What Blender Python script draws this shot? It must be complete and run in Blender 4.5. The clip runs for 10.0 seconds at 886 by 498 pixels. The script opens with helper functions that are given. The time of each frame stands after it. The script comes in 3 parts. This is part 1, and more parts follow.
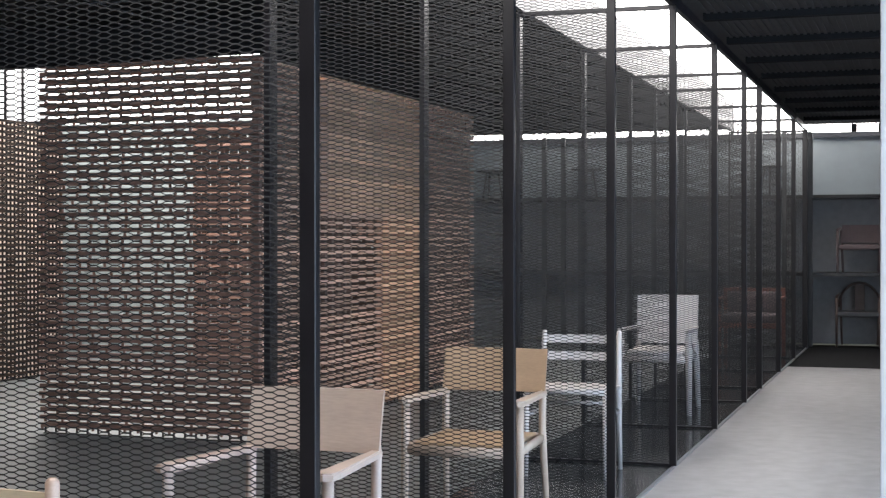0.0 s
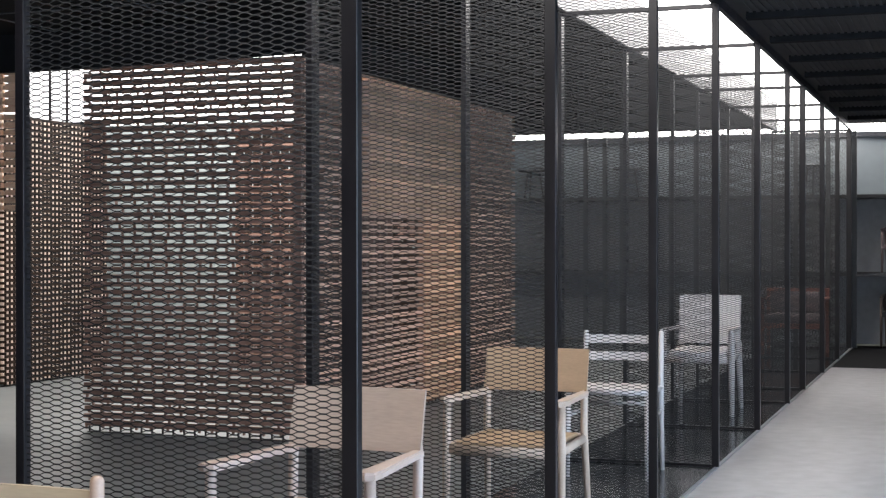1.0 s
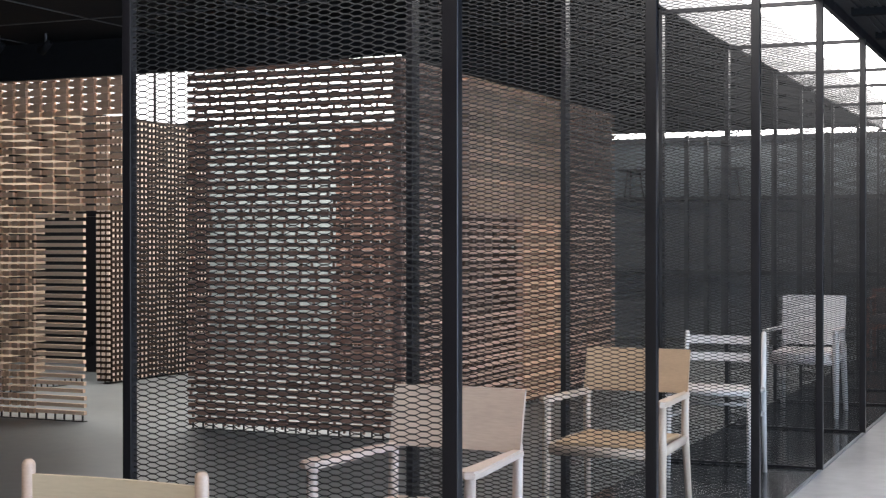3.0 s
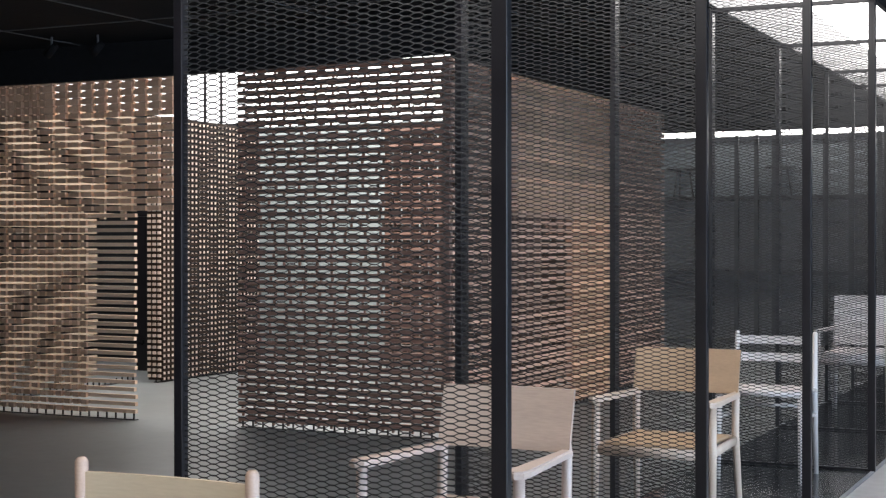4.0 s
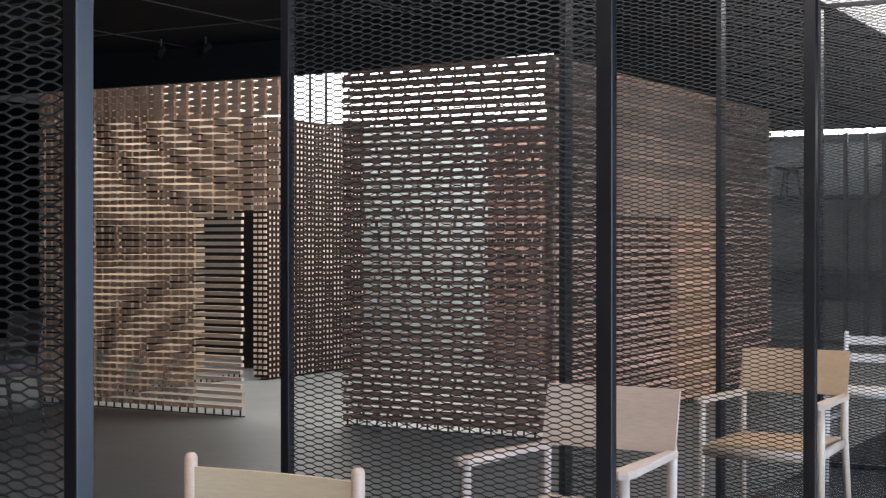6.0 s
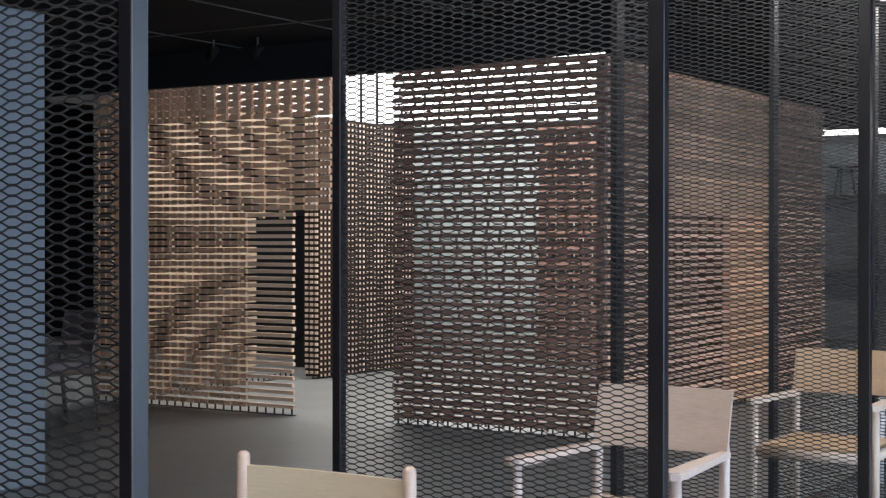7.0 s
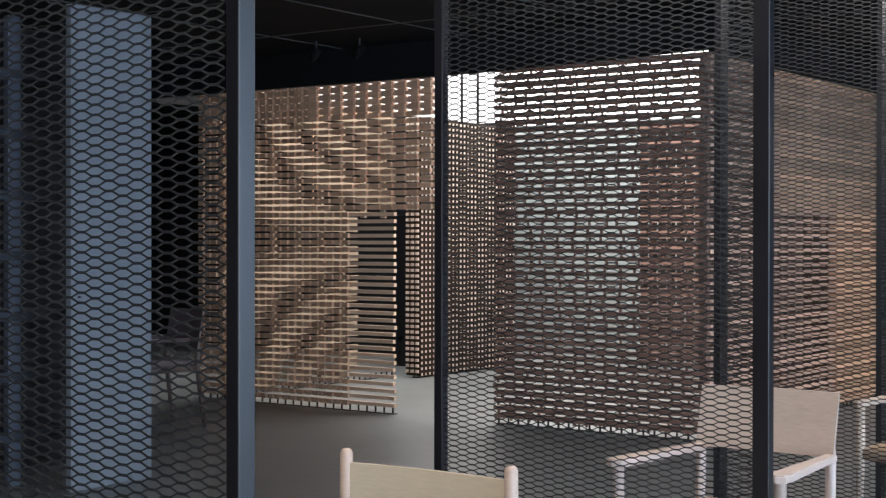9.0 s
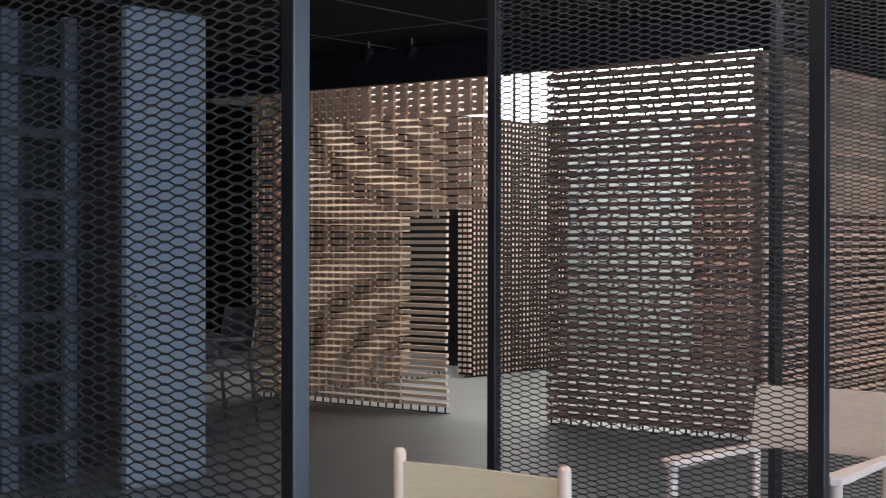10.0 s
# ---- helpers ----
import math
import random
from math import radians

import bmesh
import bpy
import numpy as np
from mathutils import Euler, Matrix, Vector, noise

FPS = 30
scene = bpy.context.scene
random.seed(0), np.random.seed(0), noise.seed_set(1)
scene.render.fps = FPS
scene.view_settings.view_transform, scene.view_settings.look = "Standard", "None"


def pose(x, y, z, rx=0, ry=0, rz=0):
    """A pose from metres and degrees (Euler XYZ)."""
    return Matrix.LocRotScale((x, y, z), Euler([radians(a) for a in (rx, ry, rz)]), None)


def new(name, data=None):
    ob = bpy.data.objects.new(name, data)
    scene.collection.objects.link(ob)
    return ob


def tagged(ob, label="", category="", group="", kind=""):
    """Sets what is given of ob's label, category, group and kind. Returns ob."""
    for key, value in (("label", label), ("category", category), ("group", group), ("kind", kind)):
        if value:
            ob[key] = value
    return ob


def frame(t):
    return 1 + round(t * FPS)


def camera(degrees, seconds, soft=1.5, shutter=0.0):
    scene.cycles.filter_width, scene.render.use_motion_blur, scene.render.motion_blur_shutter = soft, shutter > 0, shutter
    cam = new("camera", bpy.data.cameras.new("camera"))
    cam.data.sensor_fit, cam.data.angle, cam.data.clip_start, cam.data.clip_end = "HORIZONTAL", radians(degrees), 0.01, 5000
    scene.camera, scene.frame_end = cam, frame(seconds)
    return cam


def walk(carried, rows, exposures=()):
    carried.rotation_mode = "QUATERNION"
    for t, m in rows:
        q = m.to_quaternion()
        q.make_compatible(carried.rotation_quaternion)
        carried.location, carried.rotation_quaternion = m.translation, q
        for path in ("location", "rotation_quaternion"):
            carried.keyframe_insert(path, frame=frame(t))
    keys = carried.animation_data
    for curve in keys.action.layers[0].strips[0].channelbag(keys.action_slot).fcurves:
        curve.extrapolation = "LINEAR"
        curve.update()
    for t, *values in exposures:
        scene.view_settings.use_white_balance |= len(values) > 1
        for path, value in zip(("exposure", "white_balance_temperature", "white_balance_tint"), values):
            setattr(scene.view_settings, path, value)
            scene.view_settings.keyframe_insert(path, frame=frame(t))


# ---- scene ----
FOV, EYE = 33.64, 1.27
cam = camera(FOV, 10.0, soft=1.3)
# seconds, yaw, pitch, roll: a slow pan to the left on a tripod, whose head swings the eye by about 3 cm
ROWS = [
    (0.0, 18.200, -0.259, 0.044), (0.5, 18.899, -0.259, 0.045), (1.0, 19.807, -0.260, 0.046), (1.5, 20.835, -0.263, 0.046),
    (2.0, 21.823, -0.267, 0.044), (2.5, 22.752, -0.271, 0.038), (4.0, 25.565, -0.287, 0.026), (4.5, 26.564, -0.293, 0.017),
    (5.0, 27.569, -0.302, 0.006), (5.5, 28.582, -0.311, -0.004), (7.0, 31.558, -0.334, -0.014), (7.5, 32.533, -0.341, -0.032),
    (8.0, 33.499, -0.345, -0.050), (8.5, 34.486, -0.350, -0.060), (9.0, 35.470, -0.355, -0.066), (9.5, 36.478, -0.361, -0.068),
    (10.0, 37.508, -0.372, -0.066),
]
walk(cam, [(t, pose(-0.0063 * t / 10, -0.0294 * t / 10, EYE, 90 + pitch, roll, yaw)) for t, yaw, pitch, roll in ROWS])

# ---- light ----
SKY, COOL = 9.2, 11.0
world = bpy.data.worlds.new("world")
scene.world = world
world.use_nodes = True
wn = world.node_tree.nodes
sky = wn.new("ShaderNodeTexSky")
sky.sky_type, sky.sun_disc = "NISHITA", False
sky.sun_elevation, sky.sun_rotation = radians(50), radians(200)
wn["Background"].inputs["Strength"].default_value = 0.05
world.node_tree.links.new(sky.outputs["Color"], wn["Background"].inputs["Color"])
scene.view_settings.exposure = 0.0


# ---- materials ----
def material(name, colour, rough=0.6, metal=0.0, grain=None, amount=0.15, scale=8.0, stretch=(1, 1, 1), bump=0.0, spots=None, vary=0.0, spec=0.5):
    """A principled material with two scales of variation, a bump and a shift from piece to piece."""
    mat = bpy.data.materials.new(name)
    mat.use_nodes = True
    nt, links = mat.node_tree.nodes, mat.node_tree.links
    b = nt["Principled BSDF"]
    b.inputs["Roughness"].default_value, b.inputs["Metallic"].default_value = rough, metal
    b.inputs["Specular IOR Level"].default_value = spec
    co = nt.new("ShaderNodeTexCoord")
    mp = nt.new("ShaderNodeMapping")
    mp.inputs["Scale"].default_value = stretch
    links.new(co.outputs["Object"], mp.inputs["Vector"])
    fine, wide = nt.new("ShaderNodeTexNoise"), nt.new("ShaderNodeTexNoise")
    fine.inputs["Scale"].default_value, fine.inputs["Detail"].default_value = scale * 6, 6
    wide.inputs["Scale"].default_value, wide.inputs["Detail"].default_value = scale * 0.4, 3
    links.new(mp.outputs["Vector"], fine.inputs["Vector"])
    links.new(co.outputs["Object"] if grain is None else mp.outputs["Vector"], wide.inputs["Vector"])
    add = nt.new("ShaderNodeMath")
    add.operation = "ADD"
    links.new(fine.outputs["Fac"], add.inputs[0])
    links.new(wide.outputs["Fac"], add.inputs[1])
    ramp = nt.new("ShaderNodeMapRange")
    ramp.inputs["From Min"].default_value, ramp.inputs["From Max"].default_value = 0.6, 1.4
    ramp.inputs["To Min"].default_value, ramp.inputs["To Max"].default_value = 1 - amount, 1 + amount
    links.new(add.outputs[0], ramp.inputs["Value"])
    value = ramp.outputs["Result"]
    if vary:
        info, geo = nt.new("ShaderNodeObjectInfo"), nt.new("ShaderNodeNewGeometry")
        s = nt.new("ShaderNodeMath")
        s.operation = "ADD"
        links.new(info.outputs["Random"], s.inputs[0])
        links.new(geo.outputs["Random Per Island"], s.inputs[1])
        r = nt.new("ShaderNodeMapRange")
        r.inputs["From Max"].default_value = 2.0
        r.inputs["To Min"].default_value, r.inputs["To Max"].default_value = 1 - vary, 1 + vary
        links.new(s.outputs[0], r.inputs["Value"])
        m = nt.new("ShaderNodeMath")
        m.operation = "MULTIPLY"
        links.new(value, m.inputs[0])
        links.new(r.outputs["Result"], m.inputs[1])
        value = m.outputs[0]
    mul = nt.new("ShaderNodeVectorMath")
    mul.operation = "SCALE"
    mul.inputs[0].default_value = colour
    links.new(value, mul.inputs["Scale"])
    links.new(mul.outputs[0], b.inputs["Base Color"])
    rr = nt.new("ShaderNodeMapRange")
    rr.inputs["To Min"].default_value, rr.inputs["To Max"].default_value = max(0.02, rough - 0.12), min(1, rough + 0.12)
    links.new(wide.outputs["Fac"], rr.inputs["Value"])
    links.new(rr.outputs["Result"], b.inputs["Roughness"])
    if bump:
        bp = nt.new("ShaderNodeBump")
        bp.inputs["Strength"].default_value, bp.inputs["Distance"].default_value = bump, 0.002
        links.new(fine.outputs["Fac"], bp.inputs["Height"])
        links.new(bp.outputs["Normal"], b.inputs["Normal"])
    return mat


def glow(name, colour, strength):
    mat = bpy.data.materials.new(name)
    mat.use_nodes = True
    nt = mat.node_tree.nodes
    nt.remove(nt["Principled BSDF"])
    e = nt.new("ShaderNodeEmission")
    e.inputs["Color"].default_value, e.inputs["Strength"].default_value = (*colour, 1), strength
    mat.node_tree.links.new(e.outputs[0], nt["Material Output"].inputs["Surface"])
    return mat


M_SKY = glow("overcast_sky", (1.0, 0.965, 0.945), SKY)
M_COOL = glow("overcast_daylight", (0.56, 0.75, 1.0), COOL)
# glow of the fill panel added behind the camera
M_FRONT = glow("front_fill_glow", (1.0, 0.95, 0.91), 4.6)
M_ATRIUM = glow("atrium_sky", (1.0, 0.98, 0.95), 5.9)
M_POST = material("black_powder_coat", (0.008, 0.0072, 0.009), 0.32, bump=0.02, scale=12, amount=0.2, spec=0.35)
M_MESH = material("black_expanded_metal", (0.017, 0.0175, 0.019), 0.5, amount=0.2, scale=20, spec=0.22)
M_STEEL = material("blackened_steel_rail", (0.05, 0.052, 0.058), 0.4, amount=0.2, scale=20)
M_CEIL = material("dark_ceiling_board", (0.010, 0.010, 0.011), 0.85, amount=0.25, scale=3, bump=0.2, spec=0.1)
M_TBAR = material("grey_ceiling_joint", (0.05, 0.05, 0.054), 0.5, amount=0.2, scale=10)
M_DECK = material("dark_steel_deck", (0.036, 0.036, 0.038), 0.6, amount=0.3, scale=4, bump=0.2, spec=0.25)
M_CONC = material("pale_concrete_floor", (0.40, 0.39, 0.395), 0.34, amount=0.28, scale=1.3, bump=0.06)
M_HALL = material("grey_screed_floor", (0.132, 0.14, 0.14), 0.4, amount=0.14, scale=2.0, bump=0.06)
M_GLOSS = material("black_polished_plinth", (0.04, 0.042, 0.046), 0.13, amount=0.2, scale=3)
M_DARKFLOOR = material("black_carpet_strip", (0.009, 0.009, 0.01), 0.9, amount=0.3, scale=20, bump=0.3, spec=0.1)
M_KERB = material("brushed_steel_edge", (0.24, 0.245, 0.26), 0.35, amount=0.2, scale=20)
M_WALL = material("charcoal_wall", (0.055, 0.056, 0.06), 0.75, amount=0.2, scale=2, bump=0.15)
M_NICHE = material("mid_grey_niche_wall", (0.25, 0.25, 0.258), 0.75, amount=0.15, scale=2, bump=0.1)
M_RACK = material("slate_blue_paint", (0.055, 0.066, 0.09), 0.55, amount=0.06, scale=2)
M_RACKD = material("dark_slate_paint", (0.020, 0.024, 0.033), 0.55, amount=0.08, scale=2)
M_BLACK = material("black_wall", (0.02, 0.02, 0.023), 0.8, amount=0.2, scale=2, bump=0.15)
M_PALE = material("pale_grey_green_panel", (0.255, 0.283, 0.298), 0.5, amount=0.08, scale=1.2, bump=0.05)
M_ATWALL = material("grey_plaster", (0.33, 0.36, 0.36), 0.7, amount=0.08, scale=1.5, bump=0.1)
M_WHITE = material("white_paint", (0.74, 0.75, 0.78), 0.5, amount=0.05, scale=2, bump=0.05)
# white board's paint with the dim bluish light put into its colour
M_BOARD = material("dimmed_white_paint", (0.165, 0.185, 0.21), 0.55, amount=0.05, scale=2, bump=0.05)
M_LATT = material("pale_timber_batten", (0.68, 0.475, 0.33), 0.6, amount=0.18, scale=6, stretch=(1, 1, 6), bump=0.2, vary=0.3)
# darker copy of the batten timber, shade put into its brown
M_LATT2 = material("shade_brown_timber_batten", (0.245, 0.138, 0.105), 0.6, amount=0.18, scale=6, stretch=(1, 1, 6), bump=0.2, vary=0.3)
# front leaf's timber again, darkened to hold down the shaft's light
M_LATTS = material("toned_down_timber_batten", (0.29, 0.218, 0.155), 0.6, amount=0.2, scale=6, stretch=(1, 1, 6), bump=0.2, vary=0.35)
M_LATTB = material("tan_timber_block", (0.54, 0.345, 0.23), 0.65, amount=0.18, scale=6, bump=0.2, vary=0.35)
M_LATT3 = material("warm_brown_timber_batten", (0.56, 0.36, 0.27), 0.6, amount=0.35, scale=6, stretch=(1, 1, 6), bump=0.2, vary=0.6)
M_LATT5 = material("warm_tan_timber_batten", (0.74, 0.47, 0.30), 0.6, amount=0.35, scale=6, stretch=(1, 1, 6), bump=0.2, vary=0.55)
# infill blocks: the shade of the gaps is put into a red-brown colour
M_LATT4 = material("gap_shade_timber_block", (0.29, 0.155, 0.105), 0.65, amount=0.25, scale=6, bump=0.2, vary=0.4)
# stick ends: the light that falls on them is put into a paler colour
M_ENDS = material("lit_stick_end", (0.47, 0.38, 0.32), 0.65, amount=0.18, scale=6, bump=0.2, vary=0.3)
# long wall's cross battens, coloured dark for the shade in the gaps
M_GAPSHADE = material("gap_shade_timber_batten", (0.11, 0.072, 0.058), 0.65, amount=0.2, scale=6, bump=0.2, vary=0.4)
# inner sticks: the shade between them is put into the colour
M_SHADEW = material("shade_dark_timber_batten", (0.025, 0.016, 0.012), 0.65, amount=0.2, scale=6, bump=0.2, vary=0.3, spec=0.15)
M_ASH = material("pale_pink_ash_wood", (0.55, 0.425, 0.36), 0.45, grain=1, amount=0.12, scale=7, stretch=(1, 5, 5), bump=0.08)
M_ASH3 = material("tan_ash_wood", (0.46, 0.325, 0.25), 0.45, grain=1, amount=0.12, scale=7, stretch=(1, 5, 5), bump=0.08)
M_ASH2 = material("cream_ash_wood", (0.53, 0.405, 0.315), 0.45, grain=1, amount=0.12, scale=7, stretch=(1, 5, 5), bump=0.08)
M_OAK = material("honey_oak_wood", (0.38, 0.25, 0.155), 0.45, grain=1, amount=0.15, scale=7, stretch=(1, 5, 5), bump=0.08)
M_PLY = material("ash_plywood", (0.46, 0.355, 0.29), 0.42, grain=1, amount=0.14, scale=4, stretch=(1, 3, 9), bump=0.06)
M_OLIVE = material("beige_plywood", (0.54, 0.43, 0.30), 0.5, grain=1, amount=0.10, scale=4, stretch=(1, 3, 8), bump=0.05)
M_WCHAIR = material("white_lacquered_wood", (0.56, 0.51, 0.48), 0.4, amount=0.05, scale=5)
M_CLOTH = material("off_white_upholstery", (0.64, 0.60, 0.575), 0.85, amount=0.1, scale=30, bump=0.3)
M_RED = material("red_brown_wood", (0.22, 0.08, 0.055), 0.5, grain=1, amount=0.2, scale=7, stretch=(1, 5, 5))
M_DWOOD = material("dark_brown_wood", (0.09, 0.06, 0.05), 0.5, grain=1, amount=0.2, scale=7, stretch=(1, 5, 5))
M_TAUPE = material("taupe_upholstery", (0.16, 0.12, 0.12), 0.85, amount=0.15, scale=25, bump=0.3)
M_SEAT = material("woven_paper_cord", (0.39, 0.26, 0.155), 0.8, amount=0.2, scale=25, stretch=(6, 1, 1), bump=0.5)


# ---- building helpers ----
def mesh_of(name, bm, mat):
    me = bpy.data.meshes.new(name)
    bm.normal_update()
    bm.to_mesh(me)
    bm.free()
    me.materials.append(mat)
    return me


def part(name, bm, mat, parent=None, label="", smooth=False):
    me = mesh_of(name, bm, mat)
    if smooth:
        for p in me.polygons:
            p.use_smooth = True
    ob = new(name, me)
    if parent:
        ob.parent = parent
    if label:
        tagged(ob, label)
    return ob


def piece(name, me, parent, m):
    """An object of its own on shared mesh data."""
    ob = new(name, me)
    ob.parent = parent
    ob.matrix_basis = m
    return ob


def box(x0, y0, z0, x1, y1, z1, bm=None, bevel=0.0):
    out = bm or bmesh.new()
    bmx = bmesh.new() if bevel else out
    vs = [bmx.verts.new(p) for p in ((x0, y0, z0), (x1, y0, z0), (x1, y1, z0), (x0, y1, z0), (x0, y0, z1), (x1, y0, z1), (x1, y1, z1), (x0, y1, z1))]
    for f in ((0, 3, 2, 1), (4, 5, 6, 7), (0, 1, 5, 4), (1, 2, 6, 5), (2, 3, 7, 6), (3, 0, 4, 7)):
        bmx.faces.new([vs[i] for i in f])
    if bevel:
        bmesh.ops.bevel(bmx, geom=bmx.edges[:], offset=bevel, segments=2, affect="EDGES", profile=0.5)
        tmp = bpy.data.meshes.new("tmp")
        bmx.to_mesh(tmp)
        bmx.free()
        out.from_mesh(tmp)
        bpy.data.meshes.remove(tmp)
    return out


def rod(points, radii, bm=None, n=12, flat=1.0, caps=True):
    """A round, tapering bar through the points."""
    out = bm or bmesh.new()
    pts = [Vector(p) for p in points]
    rings = []
    for i, p in enumerate(pts):
        d = (pts[min(i + 1, len(pts) - 1)] - pts[max(i - 1, 0)]).normalized()
        up = Vector((0, 0, 1)) if abs(d.z) < 0.9 else Vector((0, 1, 0))
        s = d.cross(up).normalized()
        u = s.cross(d)
        r = radii[i] if isinstance(radii, (list, tuple)) else radii
        rings.append([out.verts.new(p + r * (math.cos(2 * math.pi * k / n) * s + flat * math.sin(2 * math.pi * k / n) * u)) for k in range(n)])
    for a, b in zip(rings, rings[1:]):
        for k in range(n):
            out.faces.new((a[k], a[(k + 1) % n], b[(k + 1) % n], b[k]))
    if caps:
        out.faces.new(rings[0][::-1])
        out.faces.new(rings[-1])
    return out


def structure(name, bm, mat, label, category):
    return tagged(part(name, bm, mat), label, category, kind="structure")


def thing(name, x, y, z, label, category, group="", rz=0):
    ob = new(name)
    ob.empty_display_size = 0.1
    ob.matrix_basis = pose(x, y, z, 0, 0, rz)
    return tagged(ob, label, category, group)


# ---- the large structure ----
XR, XL, CEIL, YB = -1.355, -2.255, 2.68, 18.2
YF = 8.43
structure("floor_corridor", box(XR + 0.02, -6, -0.1, 4, 15.3, 0), M_CONC, "pale grey polished concrete floor of the corridor", "floor")
structure("floor_corridor_end", box(XR + 0.02, 15.3, -0.1, 4, YB + 0.5, -0.004), M_DARKFLOOR, "black floor strip before the display wall", "floor")
structure("floor_bays", box(XL, -6, -0.1, XR, YB + 0.5, 0.004), M_GLOSS, "glossy black floor of the display bays", "floor")
structure("kerb_rail", box(XR, -6, -0.1, XR + 0.02, YB, 0.008), M_KERB, "thin steel edge along the bays", "trim")
structure("floor_hall", box(-16, -6, -0.1, XL, YB + 0.5, 0), M_HALL, "grey polished screed floor of the hall", "floor")

# ceilings: the corridor's ribbed deck, and the hall's dark boards with an opening over the pavilion's rear
bm = box(XR, -6, CEIL, 4, YB - 0.15, CEIL + 0.3)
beams = bmesh.new()
for i in range(21):
    box(XR + 0.06, -5.5 + 1.12 * i, CEIL - 0.045, 4, -5.42 + 1.12 * i, CEIL - 0.0005, beams)
structure("ceiling_ribs", beams, M_CEIL, "flat black cross ribs under the corridor ceiling", "ceiling")
x = XR + 0.08
while x < 2.2:
    box(x, -6, CEIL - 0.008, x + 0.022, YB - 0.16, CEIL, bm)
    x += 0.045
structure("ceiling_corridor", bm, M_DECK, "dark ribbed steel deck over the corridor", "ceiling")
structure("ceiling_edge", box(XR - 0.03, -6, CEIL - 0.06, XR, YB, CEIL + 0.3), M_POST, "dark steel edge beam beside the skylight", "trim")
AX0, AX1, AY0, AY1 = -9.7, -4.0, 8.50, 14.4
bm = box(-16, -6, CEIL, XL, AY0, CEIL + 0.3)
box(-16, AY0, CEIL, AX0, YB - 0.12, CEIL + 0.3, bm)
box(AX1, AY0, CEIL, XL, YB - 0.12, CEIL + 0.3, bm)
box(AX0, AY1 + 0.6, CEIL, AX1, YB - 0.12, CEIL + 0.3, bm)
structure("ceiling_hall", bm, M_CEIL, "black ceiling boards over the hall", "ceiling")
bm = bmesh.new()
for i in range(12):
    box(XL - 0.12 - 1.125 * i - 0.006, -6, CEIL - 0.006, XL - 0.12 - 1.125 * i + 0.006, AY0, CEIL, bm)
for i in range(12):
    box(-16, 8.79 - 1.24 * i - 0.006, CEIL - 0.007, XL, 8.79 - 1.24 * i + 0.006, CEIL - 0.001, bm)
structure("ceiling_fascia", box(-16, YB - 0.14, 2.645, XL - 0.02, YB - 0.122, CEIL + 0.2), M_CEIL, "black fascia at the far end of the hall ceiling", "trim")
# out-of-view cover, added to cut the skylight on the nearest screens
structure("skylight_blocker", box(XL + 0.03, -6, CEIL, XR - 0.03, 0.3, CEIL + 0.3), M_CEIL, "unseen black cover added to block the skylight over the first bays", "ceiling")
structure("ceiling_joints", bm, M_TBAR, "thin grey joint strips on the black ceiling", "trim")
structure("skylight_upstand", box(XL, -6, CEIL - 0.06, XL + 0.03, YB, CEIL + 0.3), M_STEEL, "steel edge of the hall ceiling beside the skylight", "trim")

# walls that close the place
structure("wall_west", box(-16.2, -6, 0, -16, YB + 0.5, CEIL + 1.6), M_BLACK, "dark side wall of the hall", "wall")
# unseen wall with a gap for the fill light
bm = box(-16, -6.2, 0, -2.9, -6, CEIL)
box(3.5, -6.2, 0, 4, -6, CEIL, bm)
box(-2.9, -6.2, 0, 3.5, -6, 0.3, bm)
structure("wall_south", bm, M_WALL, "unseen dark end wall of the hall, left open for the added fill light", "wall")
# added fill panel that brightens faces turned towards the camera
structure("fill_south", box(-5, -7.02, -0.5, 4, -7.0, 3.6), M_FRONT, "unseen glowing panel added as front fill light", "backdrop")
bm = box(4, -6, 0, 4.2, -3.2, CEIL)
box(4, 7.4, 0, 4.2, YB + 0.5, CEIL, bm)
box(4, -3.2, 0, 4.2, 7.4, 0.15, bm)
structure("wall_east", bm, M_WALL, "dark corridor wall with a large window", "wall")
structure("sky_east", box(5.0, -5, -0.5, 5.02, 9.3, 3.6), M_COOL, "overcast daylight outside the window", "backdrop")
structure("skylight_sky", box(XL - 2.5, -6, CEIL + 1.0, XR + 2.5, YB + 3.5, CEIL + 1.02), M_SKY, "overcast sky above the skylight strip", "backdrop")

# added black sheet, so the batten gaps and doorway look into darkness
structure("hall_dark_sheet", box(-16, 12.6, 0, -8.2, 12.7, CEIL - 0.2), M_CEIL, "black sheet added behind the pavilion in place of the hall's darkness", "wall")

# display wall at the far end
structure("wall_north", box(-16, YB + 0.7, 0, 4, YB + 0.85, 2.5), M_NICHE, "charcoal wall behind the display niches", "wall")
structure("wall_north_panel", box(-16, YB + 0.32, 1.84, 4, YB + 0.7, 2.55), M_PALE, "pale grey green upper panel of the display wall", "wall")
structure("wall_north_infill", box(-16, YB - 0.115, 2.5, -6.3, YB + 0.3, CEIL + 0.25), M_CEIL, "black closed wall head at the end of the hall", "wall")
structure("north_sky", box(-16, YB + 1.6, 1.5, 4, YB + 1.62, 4.2), M_SKY, "overcast sky beyond the clerestory slot", "backdrop")

# atrium behind the pavilion
TOP = 3.6
bm = box(AX1 - 0.025, AY0 + 0.03, 2.55, AX1 - 0.005, 13.1, TOP)
box(AX1 - 0.025, 13.1, CEIL, AX1 - 0.005, AY1 + 0.5, TOP, bm)
box(AX0 + 0.005, AY0 + 0.03, 2.64, AX0 + 0.025, AY1 + 0.5, TOP, bm)
